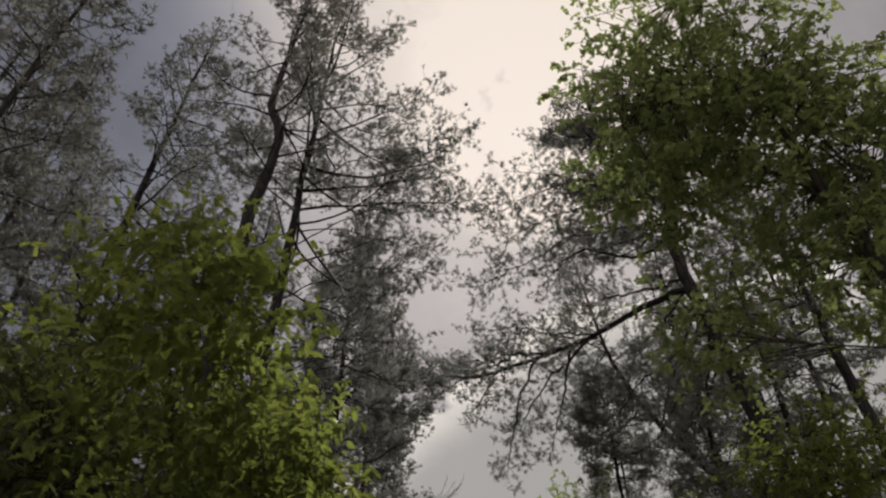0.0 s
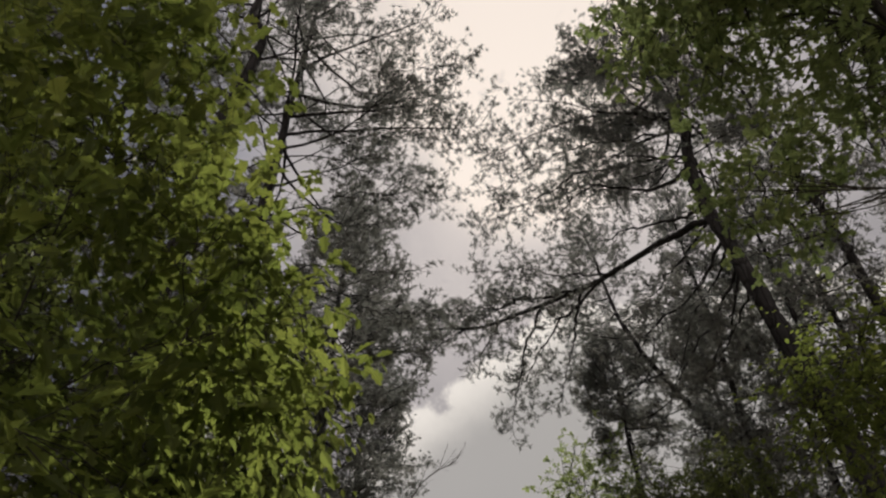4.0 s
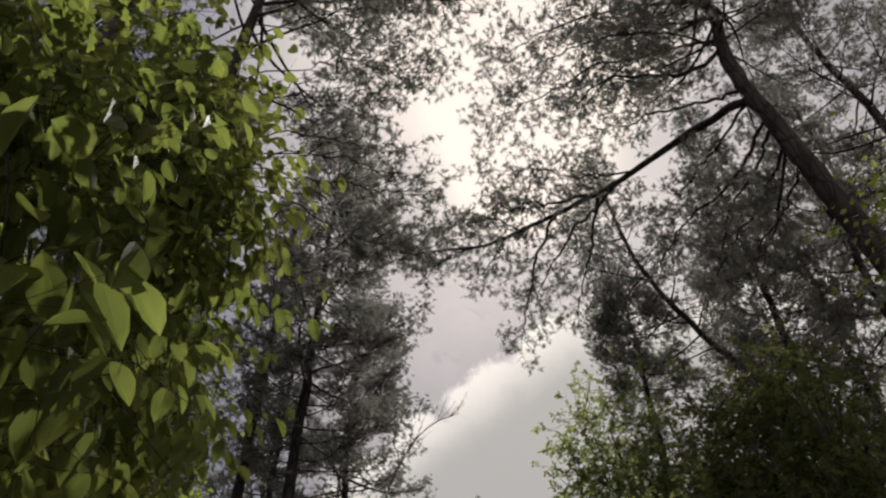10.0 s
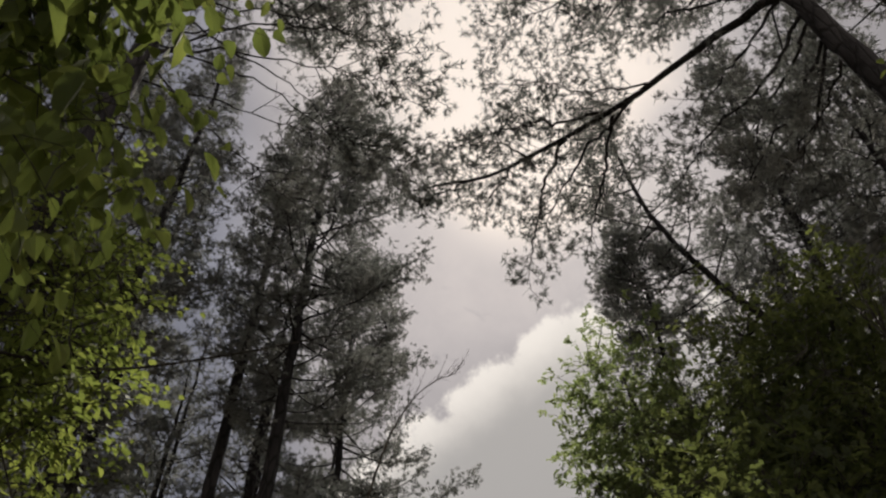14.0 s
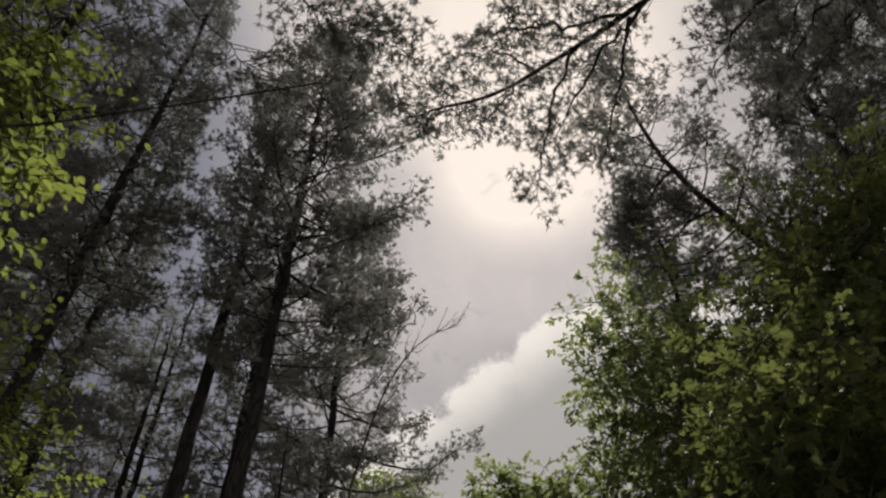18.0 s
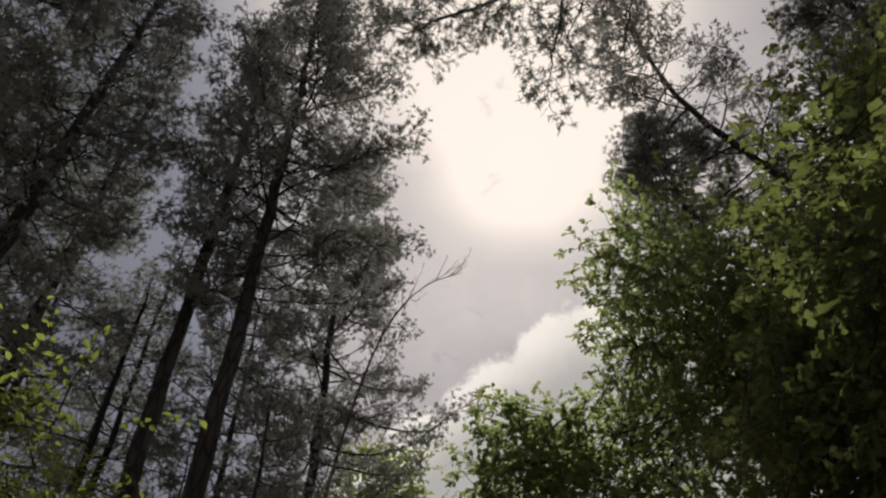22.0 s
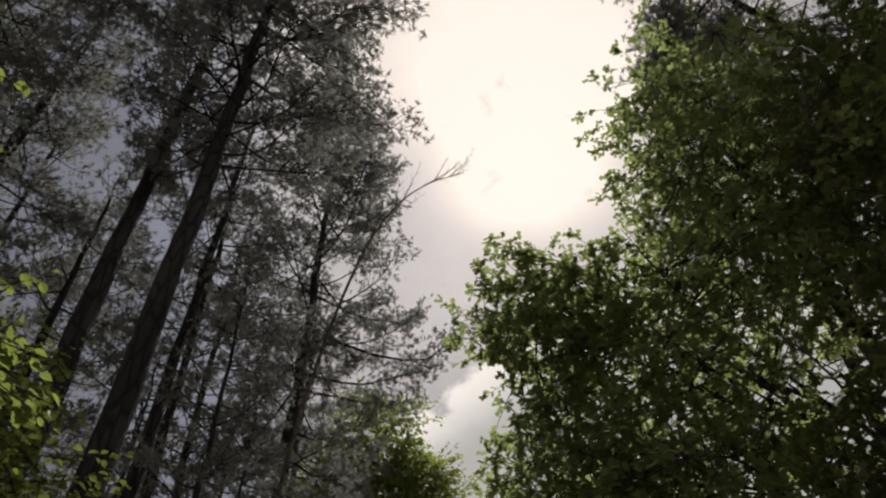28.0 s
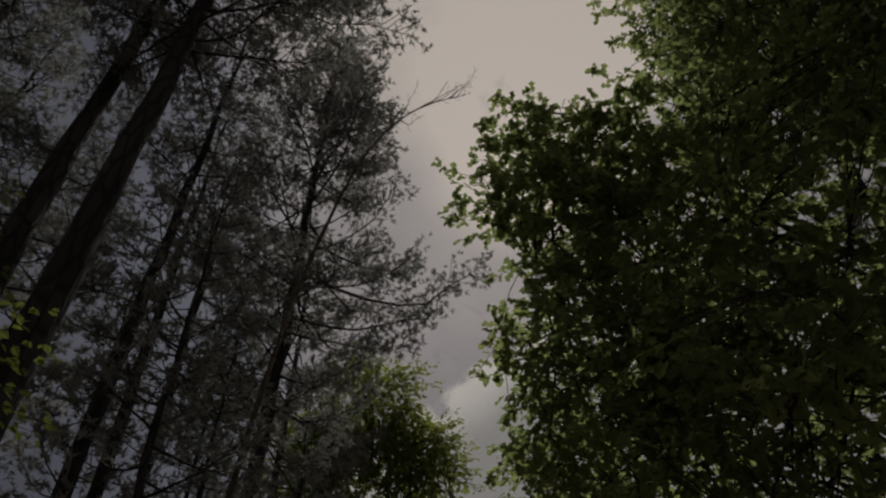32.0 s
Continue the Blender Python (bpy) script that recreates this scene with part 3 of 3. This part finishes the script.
# pines deeper in the wood
DEEP = [(-14.4, 16.5, 31), (-15.5, 20.0, 30), (-12.6, 21.5, 28), (-17.5, 24.5, 31), (-14.6, 29.5, 28), (-8.0, 38.5, 27), (-13.0, 38.0, 26), (-5.6, 43.0, 27),
        (10.8, 20.4, 24), (13.8, 23.0, 29), (12.2, 31.0, 28), (9.0, 34.5, 25), (16.5, 19.5, 29), (5.0, 42.0, 19), (-11.5, 11.0, 29),
        (-12.0, 25.4, 29), (-9.2, 31.2, 19), (-15.0, 13.5, 30), (-7.4, 35.0, 25), (-13.2, 33.0, 27), (-8.4, 19.6, 24), (12.6, 25.2, 26)]
for k, (x, y, top) in enumerate(DEEP):
    pine([(x + 0.15, y, 0), (x, y, top * 0.5), (x - 0.1, y, top)], 0.22, 9.0 + (k * 7) % 4, 2.9 + 0.25 * (k % 4), 40 + k, 0.7 if y > 28 and x < 0 else 1.1, blades=6, tuft=0.2, spacing=0.27)

# young pines under the tall ones
for k, (x, y, top) in enumerate([(-4.5, 30.2, 14.5), (-3.9, 38.5, 16.0), (-7.6, 33.8, 15.0), (-9.6, 22.0, 11.0), (-6.2, 36.8, 17.0), (-4.6, 33.2, 13.0), (-8.8, 36.2, 16.0), (-3.6, 41.5, 15.0)]):
    pine([(x, y, 0), (x + 0.1, y, top * 0.5), (x, y, top)], 0.11, 3.0, 2.0, 80 + k, 1.1, blades=9, tuft=0.15, spacing=0.22, label="young pine with a loose dark crown under tall pines")

# broadleaved trees
broadleaf("oak_tree", [(6.4, 26.2, 0), (6.3, 26.2, 5), (5.8, 26.1, 9), (4.9, 26.1, 14.5)], 0.26,
          [((4.8, 26.1, 13.4), (2.0, 2.0, 3.6), 540), ((4.6, 25.2, 11.2), (2.0, 1.8, 2.4), 340), ((3.4, 26.0, 8.2), (2.1, 1.9, 3.0), 700), ((1.65, 26.4, 9.0), (1.45, 1.2, 1.6), 330),
           ((2.3, 27.6, 5.2), (2.0, 1.8, 2.6), 420), ((3.0, 25.6, 5.6), (1.6, 1.5, 1.8), 300), ((1.6, 26.6, 6.3), (1.1, 1.1, 1.6), 260)],
          101, LOBED, 0.15, OAK_LEAF, 14, "broad oak with dense lobed green leaves beside the trail", shell=0.34, group="oaks", twig=0.5, rosette=True, single=(0, 3.4, 24, 28, 5, 10), core=0.5)
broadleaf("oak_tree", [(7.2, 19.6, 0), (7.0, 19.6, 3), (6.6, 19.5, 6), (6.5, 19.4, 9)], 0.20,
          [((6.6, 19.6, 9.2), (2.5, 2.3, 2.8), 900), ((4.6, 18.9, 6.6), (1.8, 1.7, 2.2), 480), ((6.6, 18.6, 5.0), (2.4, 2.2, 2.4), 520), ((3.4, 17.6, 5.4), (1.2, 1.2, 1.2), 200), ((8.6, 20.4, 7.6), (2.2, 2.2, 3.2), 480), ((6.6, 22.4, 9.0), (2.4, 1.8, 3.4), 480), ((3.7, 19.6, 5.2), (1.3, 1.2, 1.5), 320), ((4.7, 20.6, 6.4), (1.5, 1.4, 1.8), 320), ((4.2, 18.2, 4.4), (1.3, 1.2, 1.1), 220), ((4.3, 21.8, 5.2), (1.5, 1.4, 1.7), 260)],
          102, LOBED, 0.13, PAINTED_SHADE_LEAF, 13, "young oak with a dense crown, shade painted into its leaves", group="oaks", twig=0.5, rosette=True, single=(2, 5.4, 16, 22, 3, 9), core=1.6)
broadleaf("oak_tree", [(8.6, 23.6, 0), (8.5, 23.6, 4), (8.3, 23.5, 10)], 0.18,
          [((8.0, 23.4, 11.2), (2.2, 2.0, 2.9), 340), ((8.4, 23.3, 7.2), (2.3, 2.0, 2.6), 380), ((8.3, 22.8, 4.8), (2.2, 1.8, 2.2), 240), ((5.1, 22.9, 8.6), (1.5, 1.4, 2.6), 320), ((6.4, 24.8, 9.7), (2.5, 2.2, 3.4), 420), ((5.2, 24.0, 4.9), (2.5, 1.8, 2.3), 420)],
          113, LOBED, 0.155, PAINTED_SHADE_LEAF, 11, "spreading oak with a dense crown and shade-painted leaves among pines", group="oaks", twig=0.5, rosette=True, core=1.25)
broadleaf("oak_tree", [(6.6, 7.2, 0), (6.4, 7.2, 5), (5.9, 7.3, 9), (5.6, 7.4, 13)], 0.22,
          [((5.1, 7.4, 13.8), (2.8, 2.1, 2.7), 760), ((3.7, 7.5, 12.1), (1.85, 1.7, 1.7), 420), ((6.3, 7.3, 11.2), (2.4, 1.9, 1.9), 460), ((3.9, 8.6, 8.8), (0.8, 0.8, 0.8), 70), ((5.8, 7.5, 9.2), (1.4, 1.1, 1.1), 160), ((7.4, 7.5, 12.4), (2.1, 1.7, 2.6), 110)],
          103, LOBED, 0.175, OAK_LEAF, 9, "tall oak with a high crown of lobed green leaves", group="oaks", twig=0.5, rosette=True, single=(2, 4.6, 5, 12, 7, 13))
broadleaf("hazel_tree", [(7.2, 12.6, 0), (7.0, 12.6, 3), (6.6, 12.5, 6.5)], 0.09,
          [((6.9, 12.5, 8.5), (1.9, 1.8, 2.1), 460), ((7.4, 12.8, 4.6), (1.8, 1.8, 2.0), 260), ((8.9, 12.9, 6.0), (1.6, 1.6, 2.2), 260)], 104, OVATE, 0.11, YOUNG_LEAF, 11, "young hazel with bright green leaves at the edge of the wood", group="young trees", single=(4, 6.3, 10, 15, 6, 10), core=1.5)
broadleaf("young_oak", [(-3.4, 6.8, 0), (-3.3, 6.8, 2.5), (-3.0, 6.8, 5)], 0.08,
          [((-2.65, 6.0, 6.6), (1.35, 1.2, 1.8), 480), ((-1.75, 7.1, 5.3), (0.9, 1.2, 1.1), 300), ((-2.9, 6.8, 3.8), (1.7, 1.4, 1.5), 380)],
          105, OAKEN, 0.16, YOUNG_LEAF, 7, "young oak with bright backlit lobed leaves close to the trail", group="young trees", twig=0.45, rosette=True, single=(-2.1, 0, 5.4, 8.5, 0, 5.2), close=True, core=0.5)
broadleaf("young_cherry", [(-3.3, 9.6, 0), (-3.2, 9.6, 2.5), (-2.9, 9.5, 5)], 0.08,
          [((-2.6, 9.2, 4.9), (1.2, 1.5, 1.8), 380), ((-3.7, 9.8, 7.0), (1.5, 1.5, 1.6), 280), ((-2.5, 11.1, 5.2), (1.1, 1.1, 1.8), 260), ((-3.2, 9.6, 3.0), (1.4, 1.5, 1.3), 220), ((-1.75, 8.7, 3.7), (0.7, 1.5, 0.8), 90), ((-2.2, 11.0, 6.9), (0.9, 1.1, 1.4), 240), ((-3.0, 10.8, 8.4), (1.2, 1.2, 1.4), 260)],
          106, OVAL, 0.18, CHERRY_LEAF, 6, "young wild cherry with large drooping backlit oval leaves", group="young trees", twig=0.5, droop=1.1, single=(-1.9, 0, 7.2, 12.0, 0, 5.2), close=True, core=0.6)
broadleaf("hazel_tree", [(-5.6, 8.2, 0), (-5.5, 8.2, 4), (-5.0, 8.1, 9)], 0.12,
          [((-5.0, 8.0, 6.8), (1.4, 1.5, 1.5), 380), ((-5.7, 8.2, 5.6), (1.9, 1.9, 2.0), 340), ((-4.3, 7.2, 5.2), (1.4, 1.5, 1.8), 460)], 111, OVATE, 0.11, PAINTED_SHADE_LEAF, 11, "hazel among the pines with shade painted into its leaves", group="young trees", core=1.5)
broadleaf("hazel_tree", [(-4.4, 14.0, 0), (-4.3, 14.0, 3), (-4.0, 13.9, 6)], 0.09,
          [((-4.3, 14.9, 7.3), (1.25, 1.2, 1.5), 420), ((-4.05, 14.5, 5.4), (1.1, 1.2, 1.5), 430), ((-4.6, 14.4, 4.2), (1.5, 1.6, 1.6), 300), ((-5.0, 16.6, 5.6), (1.3, 1.3, 2.0), 300)], 107, OVATE, 0.105, YOUNG_LEAF, 11, "young hazel with small yellow-green leaves and one long bare shoot", group="young trees", single=(-3.9, 0, 12.5, 15.5, 4.6, 9), rods=[[(-4.0, 13.9, 5.6), (-3.0, 14.3, 5.62), (-1.9, 14.25, 5.72), (-0.8, 14.2, 5.95)]])
broadleaf("hazel_tree", [(-3.7, 19.6, 0), (-3.6, 19.7, 1.8), (-3.2, 19.9, 3.8)], 0.08,
          [((-2.95, 18.9, 4.2), (1.0, 1.0, 0.95), 300), ((-2.95, 20.4, 4.0), (0.95, 1.1, 0.75), 300), ((-3.9, 17.5, 5.0), (0.9, 0.9, 0.9), 220), ((-4.3, 19.3, 4.4), (1.1, 1.2, 1.3), 300)], 108, OVATE, 0.08, YOUNG_LEAF, 17, "young hazel with small yellow-green leaves", group="young trees", twig=0.5, single=(-3.0, 0, 17, 24, 3.2, 6))
broadleaf("hazel_tree", [(-5.6, 25.4, 0), (-5.5, 25.4, 3), (-5.1, 25.4, 5.4)], 0.10,
          [((-6.2, 25.8, 7.0), (1.3, 1.4, 1.6), 320), ((-5.15, 25.6, 5.5), (1.2, 1.3, 1.4), 300), ((-6.4, 25.2, 5.0), (1.5, 1.6, 1.6), 260)], 109, OVATE, 0.13, YOUNG_LEAF, 11, "young hazel with small yellow-green leaves", group="young trees")
broadleaf("lime_tree", [(-2.2, 46.2, 0), (-2.2, 46.1, 8), (-2.1, 46.0, 18)], 0.26,
          [((-2.9, 46.0, 18.8), (2.6, 2.3, 3.3), 950), ((-0.9, 45.6, 16.4), (2.0, 1.8, 3.0), 640), ((-4.0, 46.2, 15.8), (2.0, 1.9, 3.2), 440), ((-1.8, 46, 12.5), (2.4, 2.2, 3.0), 300), ((-5.2, 46.2, 16.8), (1.9, 1.9, 3.0), 520)], 110, OVATE, 0.17, YOUNG_LEAF, 11,
          "tall lime tree with a fresh green crown at the trail's end", core=0.6, core_top=40)
broadleaf("lime_tree", [(2.6, 34.4, 0), (2.6, 34.3, 4), (2.7, 34.2, 8)], 0.14,
          [((2.6, 34.2, 8.0), (1.9, 1.7, 2.2), 420), ((3.9, 34.6, 6.2), (2.0, 1.8, 2.2), 340)], 112, OVATE, 0.13, YOUNG_LEAF, 11, "small lime tree with fresh green leaves by the trail")
dead_sapling()
